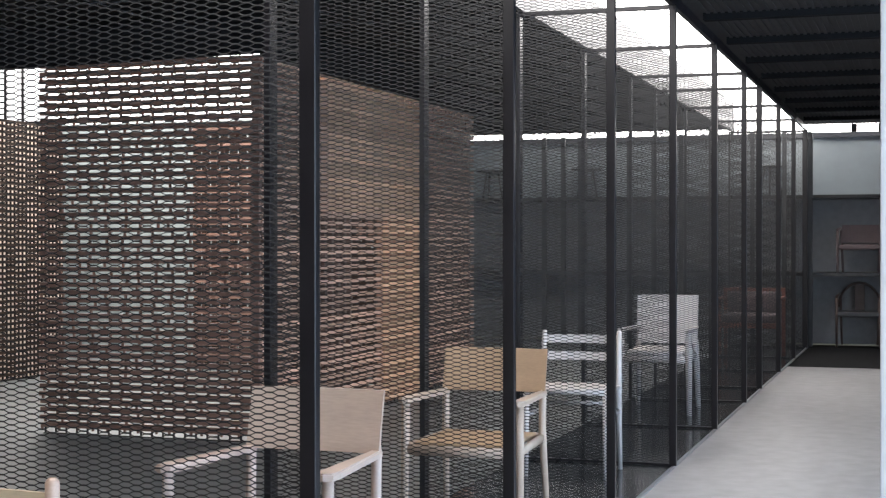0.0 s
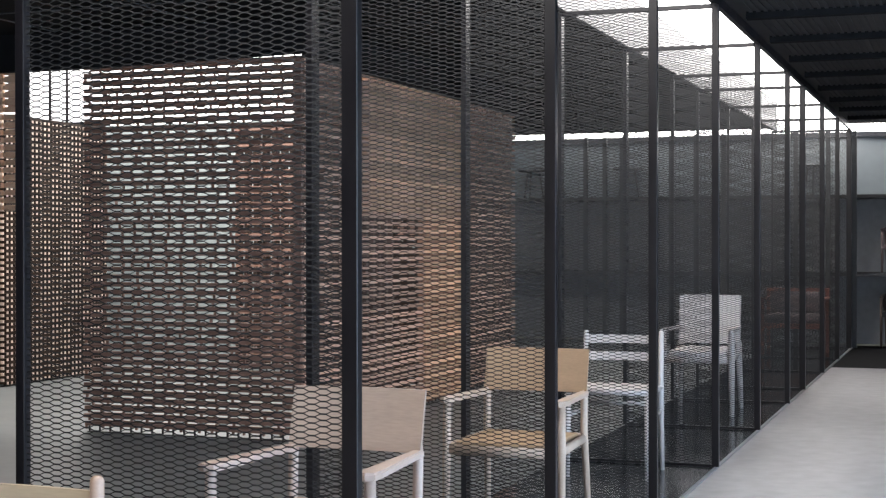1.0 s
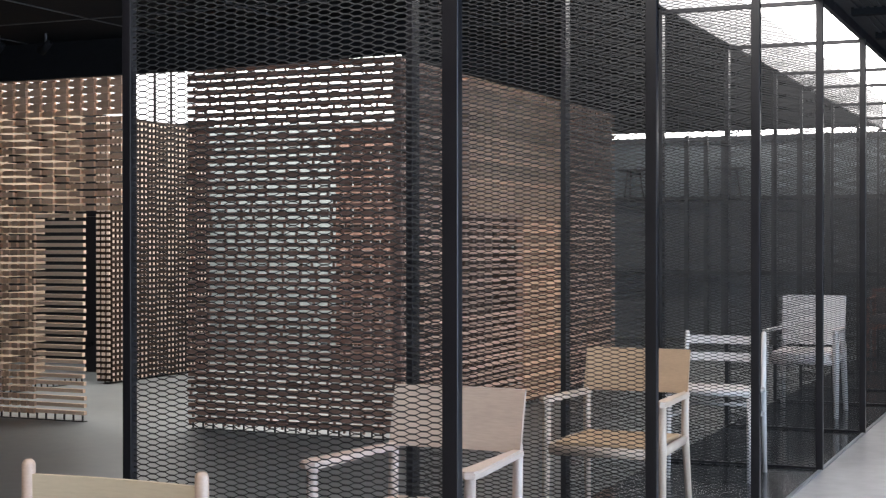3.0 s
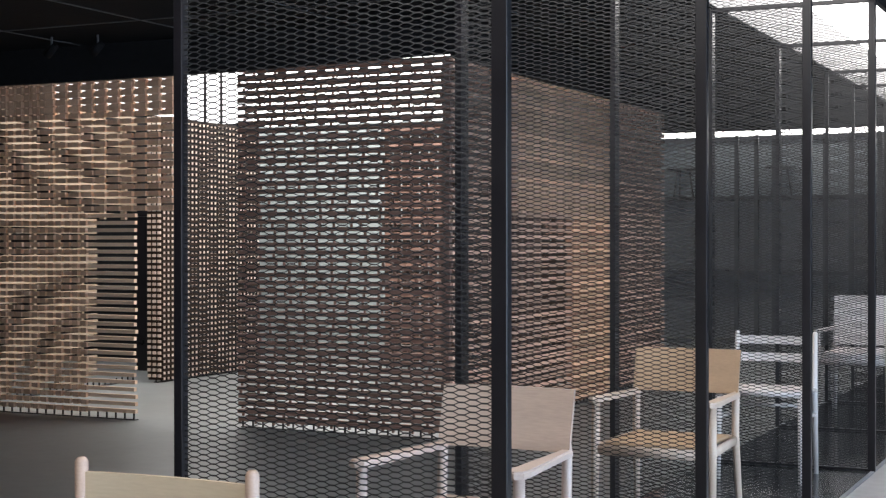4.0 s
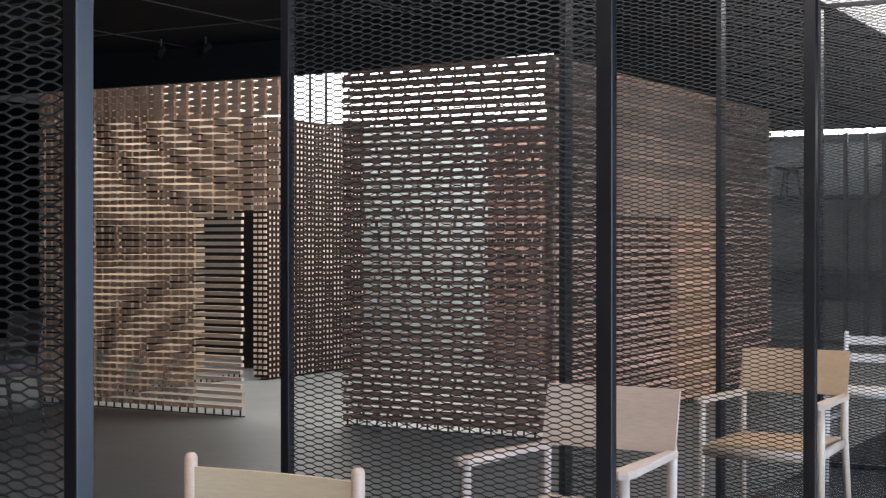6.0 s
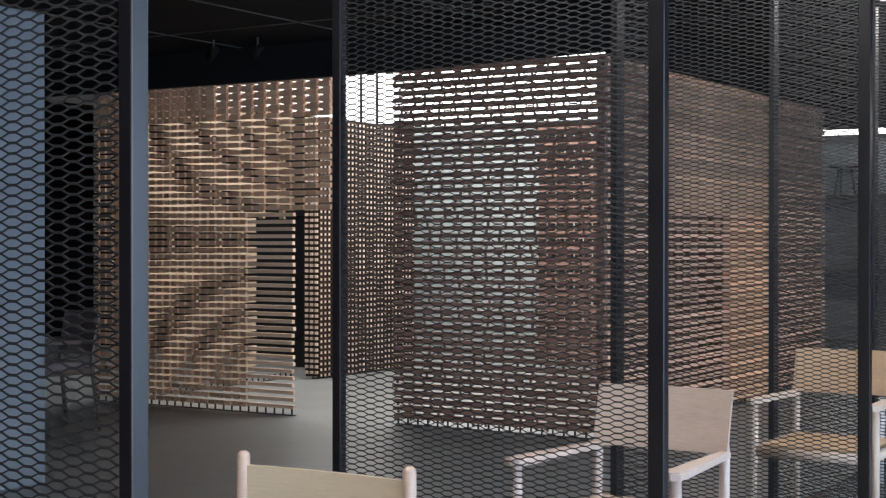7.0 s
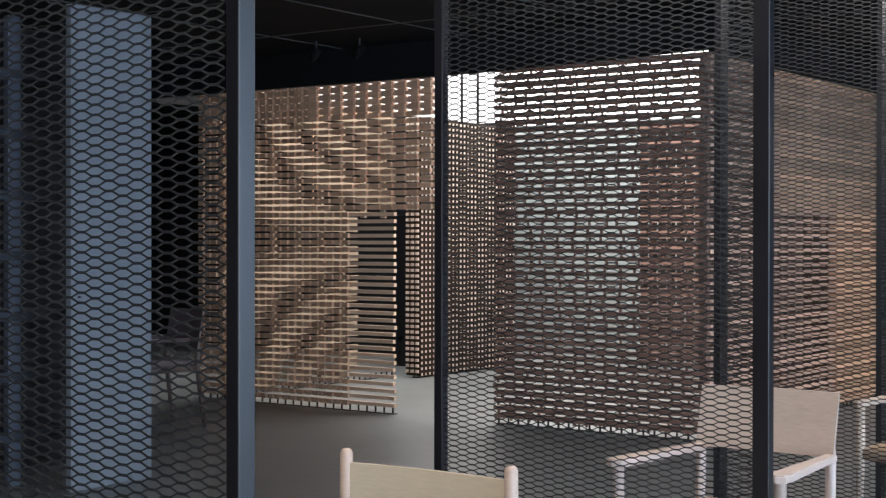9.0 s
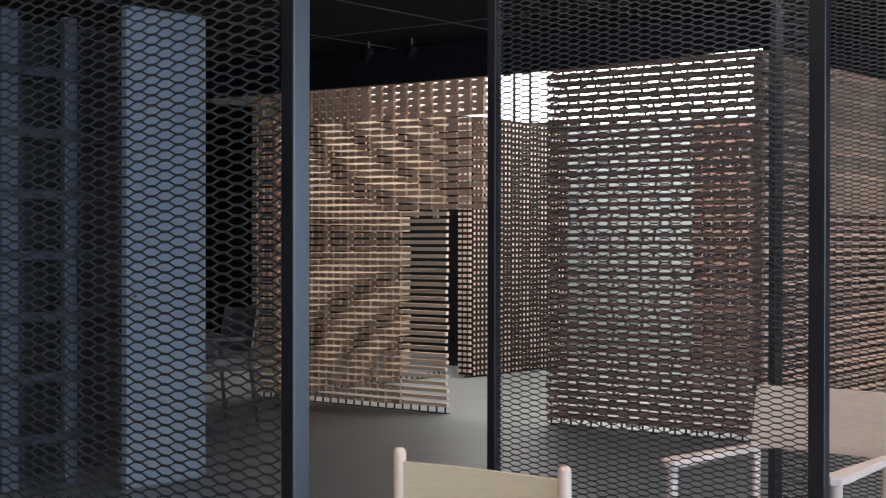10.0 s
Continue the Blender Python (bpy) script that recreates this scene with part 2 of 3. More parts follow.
box(AX0 + 0.005, AY0 + 0.005, 2.55, AX1 - 0.005, AY0 + 0.025, TOP, bm)
structure("atrium_shaft", bm, M_WHITE, "white lining of the light shaft over the pavilion", "wall")
bm = box(AX0 - 0.3, YF - 0.10, 2.424, -5.7, YF - 0.04, CEIL - 0.004)
box(-5.7, YF - 0.10, 2.424, AX1 + 0.10, YF - 0.04, CEIL - 0.004, bm)
for v in bm.verts:
    if v.co.x > AX1 and v.co.z < 2.5:
        v.co.z = 2.458  # the beam's lower edge rises towards the bays
box(AX1 + 0.028, YF - 0.04, 2.438, AX1 + 0.10, AY1 + 0.6, CEIL - 0.004, bm)
box(AX0 - 0.3, YF - 0.04, 2.50, AX0 - 0.01, AY1 + 0.5, CEIL - 0.004, bm)
structure("ceiling_downstand", bm, M_CEIL, "black downstand beam around the pavilion's light shaft", "ceiling")
structure("wall_atrium", box(-9.7, AY1, 0, -4.47, AY1 + 0.12, 2.60), M_ATWALL, "pale wall under the atrium clerestory", "wall")
structure("atrium_sky", box(AX0 + 0.03, AY1 + 0.5, 2.5, -4.95, AY1 + 0.52, TOP), M_ATRIUM, "overcast sky beyond the clerestory", "backdrop")
structure("atrium_roof_sky", box(AX0, AY0, TOP, AX1, AY1 + 0.6, TOP + 0.02), M_ATRIUM, "overcast sky above the atrium", "backdrop")


# ---- mesh screens ----
LW, SW, TH = 0.0585, 0.0147, 0.0029


def expanded_metal(width, height):
    """Expanded metal: zigzag strands that meet at flat bonds, each strand a three-sided bar."""
    verts, faces = [], []
    half, bond = LW / 2, LW * 0.13
    rows, cols = int(height / (SW / 2)), int(width / half) + 1
    amp = SW / 4 - TH * 0.2
    for r in range(rows + 1):
        zc = r * SW / 2
        first = len(verts)
        n = 0
        for c in range(cols + 1):
            xc = c * half
            s = amp if (c + r) % 2 else -amp
            for dx in (-bond, bond):
                xx, zz = min(max(xc + dx, 0), width), zc + s
                verts += [(xx, -TH * 0.8, zz - TH * 0.45), (xx, TH * 0.9, zz), (xx, -TH * 0.5, zz + TH * 0.55)]
                n += 1
        for i in range(n - 1):
            a, b = first + 3 * i, first + 3 * i + 3
            faces += [(a, b, b + 1, a + 1), (a + 1, b + 1, b + 2, a + 2), (a + 2, b + 2, b, a)]
    me = bpy.data.meshes.new("expanded_metal")
    me.from_pydata(verts, [], faces)
    me.materials.append(M_MESH)
    return me


W, PW, PD = XR - XL + 0.037, 0.040, 0.030
HP = CEIL - 0.075
ME_MESH = expanded_metal(W - PW - 0.026, HP - 0.04)


def mesh_screen(y, right_post=PW, right_depth=PD, left_depth=0.028):
    sc = thing("mesh_screen", XL - (0.027 if y < 2 else 0.013), y, 0.006, "tall black expanded-metal screen framed by slim steel posts", "screen", "mesh screens between the display bays")
    part("left_post", box(0, -0.014, 0, 0.026, -0.014 + left_depth, HP, bevel=0.002), M_POST, sc)
    part("right_post", box(W - right_post, -0.5 * right_depth, 0, W, 0.5 * right_depth, HP, bevel=0.002), M_POST, sc)
    part("top_rail", box(0.026, -0.012, HP - 0.026, W - right_post, 0.012, HP, bevel=0.002), M_POST, sc)
    part("bottom_rail", box(0.026, -0.012, 0.0, W - right_post, 0.012, 0.014, bevel=0.002), M_POST, sc)
    ob = piece("mesh", ME_MESH, sc, pose(0.026, 0, 0.014))
    tagged(ob, "black expanded metal sheet with flat hexagonal openings", kind="stuff")
    return sc


for y, pw, pd in ((1.406, 0.024, 0.032), (3.122, 0.04, 0.03), (4.838, 0.04, 0.03), (6.554, 0.04, 0.03), (8.27, 0.04, 0.03), (9.986, 0.04, 0.03), (11.70, 0.04, 0.03), (12.85, 0.05, 0.03), (14.57, 0.045, 0.03), (16.3, 0.045, 0.03), (18.0, 0.06, 0.03)):
    mesh_screen(y, pw, pd, 0.065 if 4 < y < 10 else 0.028)

# ---- timber lattice pavilion ----
STEP = 0.0516
HL = 47


def lattice(name, x, y, rz, length, depth, pitch, wide, proud, label, mat, mat2, stray=0.004, holes=(), parts=1, course0=0, courses=HL, TB=0.026, BH=0.018, faced=False):
    """A wall of crossed battens: long ones along the wall in two rows, short ones across it in the courses between.
    A hole (from, to, bottom, top, keep) leaves out the short battens, and without keep the long ones too."""
    wall = thing(name, x, y, 0.0, label, "lattice wall", "timber lattice walls", rz)
    n = int(length / pitch)
    pieces, joined = 0, bmesh.new()
    block = mesh_of("cross_batten", box(0, -proud, 0, wide, depth + proud, BH), mat2)
    cuts = {}
    for k in range(course0, courses):
        z = 0.05 + k * STEP
        spans = [(0, length)]
        for a, b, z0, z1, keep in holes:
            if z0 <= z < z1 and not keep:
                spans = [q for s in spans for q in ((s[0], min(s[1], a)), (max(s[0], b), s[1])) if q[1] - q[0] > 0.02]
        for s in spans:
            key = (round(s[0], 3), round(s[1], 3))
            if key not in cuts:
                cuts[key] = mesh_of("batten", box(s[0], 0, 0, s[1], min(0.03, depth), TB), mat)
            piece("batten", cuts[key], wall, pose(random.uniform(-0.008, 0.008), random.uniform(-0.002, 0.002), z + random.uniform(-0.0012, 0.0012)))
            rear = [s] if depth > 0.08 else []
            for a, b, z0, z1, keep in holes:
                if z0 <= z < z1 and keep:
                    rear = [q for r in rear for q in ((r[0], min(r[1], a)), (max(r[0], b), r[1])) if q[1] - q[0] > 0.02]
            for q in rear:
                key2 = (round(q[0], 3), round(q[1], 3), 1)
                if key2 not in cuts:
                    cuts[key2] = mesh_of("batten", box(q[0], 0, 0, q[1], 0.03, TB), mat)
                piece("batten", cuts[key2], wall, pose(random.uniform(-0.008, 0.008), depth - 0.03, z))
        for c in range(n + 1):
            xx = c * pitch
            if any(a - 0.02 <= xx < b and z0 <= z < z1 for a, b, z0, z1, keep in holes) or xx + wide > length + 0.01:
                continue
            jx = random.uniform(-stray, stray)
            jy = random.uniform(-0.004, 0.004)
            z1 = z - (STEP - TB)
            if faced:
                over = 0.0085 if z > 2.18 else 0.0043
                box(xx + jx, -0.026 + jy, z - over, xx + jx + wide - 0.004, -0.0005, z + TB + over, joined)
                if z < 2.18:
                    if c == 0:
                        box(xx, depth - 0.022, z1 - 0.001, xx + 0.008, depth - 0.012, z + 0.001, joined)
                    continue
                box(xx + jx, 0.012, z1 - 0.001, xx + jx + min(wide, 0.072), depth - 0.012, z1 + BH, joined)
                continue
            if pieces < parts:
                piece("cross_batten", block, wall, pose(xx + jx, jy, z1))
                pieces += 1
            else:
                box(xx + jx, jy - proud, z1 - 0.001, xx + jx + wide, jy + depth + proud, z1 + BH, joined)
    if len(joined.verts):
        tagged(part("cross_battens", joined, mat2, wall), kind="stuff")
    if course0 == 0:
        part("base_strip", box(0, depth * 0.5 - 0.02, 0, length, depth * 0.5 + 0.02, 0.006), M_POST, wall)
        peg = mesh_of("peg", box(0, depth * 0.5 - 0.005, 0.006, 0.010, depth * 0.5 + 0.005, 0.052), M_POST)
        for c in range(int(length / 0.08) + 1):
            piece("peg", peg, wall, pose(min(c * 0.08, length - 0.01), 0, 0))
    return wall


# front leaf, the lintel over the doorway and the side wall behind it, whose lit courses beat with those in front
lattice("lattice_wall", -8.42, YF, 0, 1.95, 0.05, 0.0745, 0.052, -0.012, "tan timber lattice wall of stacked battens on small pegs", M_LATT, M_LATTB, holes=((1.55, 1.95, 0, 1.46, True), (1.15, 1.95, 1.46, 9, False)), parts=290, TB=0.0265, BH=0.0225, faced=True)
lattice("lattice_lintel", -7.27, YF, 0, 1.17, 0.05, 0.118, 0.090, -0.012, "stacked timber battens cantilevered over the doorway", M_LATT, M_LATTB, parts=200, course0=28, TB=0.0265, BH=0.0225, faced=True)
# same timber as the front leaf, its brightness lowered by colour
lattice("lattice_wall", -8.26, YF + 0.12, 90, 2.25, 0.075, 0.30, 0.030, -0.012, "timber lattice side wall of the pavilion, colour toned down against the light from above", M_LATTS, M_LATTS, holes=((1.69, 9, 0, 1.46, False),), parts=1, TB=0.0265, BH=0.0249)
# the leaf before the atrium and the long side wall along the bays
# this leaf stands against the light, so its colour is darkened
lattice("lattice_wall", -5.58, YF - 0.03, 0, 1.60, 0.12, 0.118, 0.012, -0.051, "timber lattice wall of stacked battens, browned in colour as a face lit from behind", M_LATT2, M_LATT2, stray=0.03, parts=290, TB=0.0268, BH=0.0249)
SY0, SY1 = 1.08, 3.06
# cross battens darker than the long ones, painting shade between the courses
lattice("lattice_wall", -3.98, YF + 0.02, 90, 4.57, 0.10, 0.118, 0.04, -0.02, "long brown timber lattice wall with a narrow opening", M_LATT3, M_GAPSHADE, holes=((1.65, 2.17, 0, 1.48, True), (2.17, SY1, 0, 1.48, False), (SY0, SY1, 1.48, 9, False)), parts=200, TB=0.0262, BH=0.0255, stray=0.012)
lattice("lattice_infill", -3.985, YF + 0.02 + SY0, 90, SY1 - SY0, 0.09, 0.118, 0.085, -0.008, "tan timber lattice panel over the narrow opening", M_LATT5, M_LATT3, parts=200, course0=28, TB=0.0275, BH=0.0205)
# blocks between the pale battens are coloured as shaded gaps
lattice("lattice_infill", -3.97, YF + 0.14 + 2.06, 90, 0.88, 0.08, 0.095, 0.06, -0.016, "pale timber infill of stacked battens beside the opening", M_LATT5, M_LATT4, parts=290, courses=28, TB=0.029, BH=0.0195, stray=0.02)
# extra, nearly closed lattice, added only to keep the opening dark
lattice("opening_blocker", -4.62, 10.78, 0, 0.52, 0.08, 0.10, 0.03, -0.01, "added dark lattice that blocks the bright view through the narrow opening", M_SHADEW, M_SHADEW, parts=1, courses=29, TB=0.040, BH=0.0115)
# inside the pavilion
# sticks darkened in colour for the shade between the courses
tower = lattice("lattice_wall", -7.97, 10.8, 90, 1.6, 0.16, 0.062, 0.026, 0.004, "timber lattice side wall inside the pavilion, shade and lit stick ends put into its colours", M_SHADEW, M_SHADEW, parts=1, courses=46, TB=0.024, BH=0.024)
# cross sticks take the same shade-dark colour
lattice("lattice_wall", -6.85, 12.95, 0, 2.6, 0.08, 0.10, 0.045, 0.004, "timber lattice rear wall inside the pavilion, darkened in colour for shade", M_LATT2, M_SHADEW, parts=1, courses=46, TB=0.026, BH=0.0245)
for y in (11.46, 11.73):
    pole = thing("pavilion_pole", -7.97, y, 0.05 + 46 * STEP - 0.03, "thin black steel pole rising from the lattice wall", "pole", "poles of the pavilion")
    part("pole_shaft", rod([(0, 0, 0), (0, 0, 0.95)], 0.013, n=10), M_POST, pole, smooth=True)


# paler caps that paint the light on the tower's stick ends
bm = bmesh.new()
for k in range(46):
    z = 0.05 + k * STEP
    for c in range(3):
        box(-0.03, 0.012 + 0.056 * c, z - 0.001, -0.0085, 0.038 + 0.056 * c, z + 0.025, bm)
    for c in range(26):
        box(0.062 * c, -0.009, z - 0.0256, 0.062 * c + 0.025, -0.0045, z - 0.003, bm)
tagged(part("batten_ends", bm, M_ENDS, tower), kind="stuff")


# ---- chairs in the bays ----
def bent_panel(w, h, thick, bow, lean, n=10):
    """A curved sheet in the xz plane, bowed back in its middle and leaning back, its foot at the origin."""
    bm = bmesh.new()
    grid = []
    for side in (0, 1):
        rows = []
        for j in range(5):
            v = j / 4
            rows.append([bm.verts.new((w * (i / n - 0.5), bow * (1 - (2 * i / n - 1) ** 2) + lean * v + side * thick, h * v)) for i in range(n + 1)])
        grid.append(rows)
    for side in (0, 1):
        for j in range(4):
            for i in range(n):
                q = (grid[side][j][i], grid[side][j][i + 1], grid[side][j + 1][i + 1], grid[side][j + 1][i])
                bm.faces.new(q if side == 0 else q[::-1])
    for j in range(4):
        for i in (0, n):
            q = (grid[0][j][i], grid[0][j + 1][i], grid[1][j + 1][i], grid[1][j][i])
            bm.faces.new(q if i == 0 else q[::-1])
    for i in range(n):
        for j in (0, 4):
            q = (grid[0][j][i], grid[1][j][i], grid[1][j][i + 1], grid[0][j][i + 1])
            bm.faces.new(q if j == 0 else q[::-1])
    return bm


def arm_shape(x0, y0, x1, y1, z0, z1, wide0, wide1, thick):
    """A flat arm that widens to a rounded tip."""
    bm = bmesh.new()
    n, top, low = 10, [], []
    a, b = Vector((x0, y0, 0)), Vector((x1, y1, 0))
    d = (b - a).normalized()
    s = Vector((d.y, -d.x, 0))
    outline = []
    for i in range(n + 1):
        v = i / n
        w = (wide0 + (wide1 - wide0) * min(1, v * 1.15)) / 2
        if v > 0.93:
            w *= 0.82
        outline.append((a.lerp(b, v), w, z0 + (z1 - z0) * v))
    pts = [p + s * w + Vector((0, 0, z)) for p, w, z in outline] + [b + d * 0.012 + Vector((0, 0, z1))] + [p - s * w + Vector((0, 0, z)) for p, w, z in outline[::-1]]
    top = [bm.verts.new(p) for p in pts]
    low = [bm.verts.new(p - Vector((0, 0, thick))) for p in pts]
    bm.faces.new(top)
    bm.faces.new(low[::-1])
    for i in range(len(pts)):
        k = (i + 1) % len(pts)
        bm.faces.new((top[i], low[i], low[k], top[k]))
    bmesh.ops.recalc_face_normals(bm, faces=bm.faces[:])
    bmesh.ops.bevel(bm, geom=[e for e in bm.edges if len(e.link_faces) == 2 and abs(e.link_faces[0].normal.z - e.link_faces[1].normal.z) > 0.6], offset=0.005, segments=2, affect="EDGES")
    return bm


def armchair(x, y, label, wood, back, seat, w_back, w_front, depth, z_top, z_low, z_arm, z_seat, lean=0.05, bow=0.02, group="display armchairs in the mesh bays", seat_kind="cushion", arm_wide=0.06, leg=0.017, rz=0):
    """An armchair at the foot of its back, facing -y: round legs, flat arms, a bent back panel."""
    ch = thing("armchair", x, y, 0.004, label, "chair", group, rz)
    part("backrest", bent_panel(w_back, z_top - z_low, 0.014, bow, lean), back, ch, smooth=False).matrix_basis = pose(0, -0.01, z_low)
    for sx in (-1, 1):
        xb, xf = sx * (w_back / 2 - 0.012), sx * w_front / 2
        part("back_leg", rod([(xb * 1.05, 0.05, 0), (xb, 0.0, z_seat), (xb, 0.006, z_low), (xb, 0.016, z_low + 0.03)], [leg * 0.75, leg, leg, leg * 0.6]), wood, ch, smooth=True)
        part("front_leg", rod([(xf * 1.02, -depth, 0), (xf, -depth + 0.01, z_seat), (xf, -depth + 0.012, z_arm - 0.02)], [leg * 0.75, leg * 1.1, leg]), wood, ch, smooth=True)
        part("armrest", arm_shape(xb, 0.012, xf, -depth - 0.02, z_arm - 0.014, z_arm - 0.008, 0.035, arm_wide, 0.024), wood, ch)
        part("side_rail", rod([(xb, -0.005, z_seat - 0.03), (xf, -depth + 0.015, z_seat - 0.03)], 0.012, n=10, flat=1.7), wood, ch, smooth=True)
    part("front_rail", rod([(-w_front / 2 + 0.01, -depth + 0.012, z_seat - 0.035), (w_front / 2 - 0.01, -depth + 0.012, z_seat - 0.035)], 0.017, n=10, flat=1.6), wood, ch, smooth=True)
    part("back_rail", rod([(-w_back / 2 + 0.02, -0.002, z_seat - 0.03), (w_back / 2 - 0.02, -0.002, z_seat - 0.03)], 0.017, n=10, flat=1.4), wood, ch, smooth=True)
    hi = 0.055 if seat_kind == "cushion" else 0.018
    part("seat", box(-w_back / 2 + 0.03, -depth + 0.0, z_seat - 0.02, w_back / 2 - 0.03, -0.03, z_seat - 0.02 + hi, bevel=hi * 0.35), seat, ch, smooth=seat_kind == "cushion")
    return ch


armchair(-1.895, 4.40, "pale ash armchair with a bent plywood back and flat arms", M_ASH, M_PLY, M_PLY, 0.467, 0.52, 0.50, 0.787, 0.588, 0.612, 0.43, seat_kind="panel", arm_wide=0.068)
armchair(-1.834, 6.30, "honey oak armchair with a plywood back and paper cord seat", M_ASH2, M_OAK, M_SEAT, 0.475, 0.50, 0.48, 0.79, 0.602, 0.622, 0.43, seat_kind="panel", arm_wide=0.055)
armchair(-1.885, 11.25, "white armchair with off-white upholstered back and seat", M_WCHAIR, M_CLOTH, M_CLOTH, 0.47, 0.50, 0.55, 0.86, 0.49, 0.64, 0.44, seat_kind="cushion", arm_wide=0.05, leg=0.024)


def sling_chair(x, y, label, wood, sling, w, z_top):
    ch = thing("post_chair", x, y, 0.004, label, "chair", "display armchairs in the mesh bays")
    r = 0.0165
    for sx in (-1, 1):
        xp = sx * w / 2
        prof = [(xp, 0.03, 0), (xp, 0.0, 0.42), (xp, 0, z_top - 0.012), (xp, 0, z_top - 0.005), (xp, 0, z_top - 0.001), (xp, 0, z_top)]
        part("back_post", rod(prof, [0.013, r, r * 0.92, r * 0.75, r * 0.45, 0.002], n=16), wood, ch, smooth=True)
        part("front_leg", rod([(xp, -0.46, 0), (xp, -0.45, 0.46)], [0.013, r], n=14), wood, ch, smooth=True)
        part("side_rail", rod([(xp, -0.45, 0.40), (xp, 0.0, 0.38)], 0.014, n=10), wood, ch, smooth=True)
    part("backrest", bent_panel(w - 0.02, 0.20, 0.012, 0.015, 0.0), sling, ch, "beige plywood back").matrix_basis = pose(0, -0.006, z_top - 0.232)
    part("seat", box(-w / 2, -0.45, 0.40, w / 2, -0.01, 0.43, bevel=0.01), sling, ch)
    for yy in (-0.45, 0.0):
        part("cross_rail", rod([(-w / 2, yy, 0.37), (w / 2, yy, 0.37)], 0.013, n=10), wood, ch, smooth=True)
    return ch


sling_chair(-1.913, 2.585, "pale wood chair with a beige plywood back between round posts", M_ASH3, M_OLIVE, 0.45, 0.788)


def ladder_chair(x, y, label, wood, seat):
    ch = thing("ladder_back_chair", x, y, 0.004, label, "chair", "display armchairs in the mesh bays")
    w = 0.435
    for sx in (-1, 1):
        part("back_post", rod([(sx * w / 2, 0.05, 0), (sx * w / 2, 0.0, 0.42), (sx * (w / 2 - 0.004), 0.035, 0.765), (sx * (w / 2 - 0.004), 0.036, 0.775)], [0.012, 0.017, 0.014, 0.008], n=14), wood, ch, smooth=True)
        part("front_leg", rod([(sx * w / 2, -0.36, 0), (sx * w / 2, -0.35, 0.45)], [0.012, 0.017], n=14), wood, ch, smooth=True)
        part("side_rail", rod([(sx * w / 2, -0.35, 0.33), (sx * w / 2, 0.01, 0.33)], 0.012, n=10), wood, ch, smooth=True)
        part("side_rail", rod([(sx * w / 2, -0.35, 0.46), (sx * w / 2, 0.01, 0.46)], 0.014, n=10), wood, ch, smooth=True)
    for z, h in ((0.70, 0.046), (0.605, 0.046)):
        part("back_slat", bent_panel(w - 0.015, h, 0.014, 0.03, 0.006), wood, ch).matrix_basis = pose(0, 0.008 + (z - 0.5) * 0.08, z)
    for z, yy in ((0.465, -0.35), (0.465, 0.0), (0.37, 0.005)):
        part("cross_rail", rod([(-w / 2, yy, z), (w / 2, yy, z)], 0.013 if z > 0.4 else 0.009, n=10, flat=1.3), wood, ch, smooth=True)
    part("seat", box(-w / 2 + 0.01, -0.34, 0.462, w / 2 - 0.01, -0.01, 0.480, bevel=0.006), seat, ch)
    return ch


ladder_chair(-1.83, 8.02, "white lacquered ladder-back chair with two curved slats", M_WCHAIR, M_CLOTH)

# bench in the last bay, chairs in the niches and in the dark of the hall
bench = thing("bench", -1.87, 17.2, 0.004, "red-brown wooden settee with a taupe upholstered back", "bench")
for sx in (-1, 1):
    part("back_leg", box(sx * 0.33 - 0.02, 0.0, 0, sx * 0.33 + 0.02, 0.04, 0.73, bevel=0.004), M_RED, bench)
    part("front_leg", box(sx * 0.33 - 0.022, -0.55, 0, sx * 0.33 + 0.022, -0.51, 0.62, bevel=0.004), M_RED, bench)
    part("armrest", box(sx * 0.33 - 0.03, -0.56, 0.62, sx * 0.33 + 0.03, 0.02, 0.645, bevel=0.006), M_RED, bench)
part("top_rail", box(-0.35, -0.005, 0.70, 0.35, 0.045, 0.74, bevel=0.006), M_RED, bench)
part("back_cushion", box(-0.30, -0.09, 0.46, 0.30, -0.006, 0.70, bevel=0.03), M_TAUPE, bench, smooth=True)
part("seat_cushion", box(-0.31, -0.52, 0.36, 0.31, -0.02, 0.46, bevel=0.03), M_TAUPE, bench, smooth=True)
part("seat_frame", box(-0.31, -0.53, 0.30, 0.31, 0.0, 0.36, bevel=0.006), M_RED, bench)

armchair(-7.28, 7.1, "dark wooden armchair with a taupe back in shadow", M_DWOOD, M_TAUPE, M_TAUPE, 0.44, 0.46, 0.45, 0.79, 0.50, 0.62, 0.43, group="chairs in the dark part of the hall", rz=-15)

shelf = thing("display_shelf", 0, YB, 0.0, "charcoal display shelving with open niches along the end wall", "shelf")
part("shelf_board", box(-15.9, 0.0, 0.86, 3.9, 0.7, 0.90), M_WALL, shelf)
part("top_board", box(-15.9, 0.0, 1.80, 3.9, 0.7, 1.84), M_POST, shelf)
part("cornice", box(-15.9, 0.28, 2.55, 3.9, 0.72, 2.612), M_STEEL, shelf)
for xx, ww in ((-4.62, 0.05), (-4.37, 0.05), (-4.12, 0.11), (-3.52, 0.06), (-3.21, 0.06), (-2.87, 0.06), (-2.45, 0.05), (-2.0, 0.05), (-1.62, 0.05), (-1.33, 0.09)):
    part("upright", box(xx - ww / 2, -0.03, 0, xx + ww / 2, 0.03, 2.60), M_WALL, shelf)


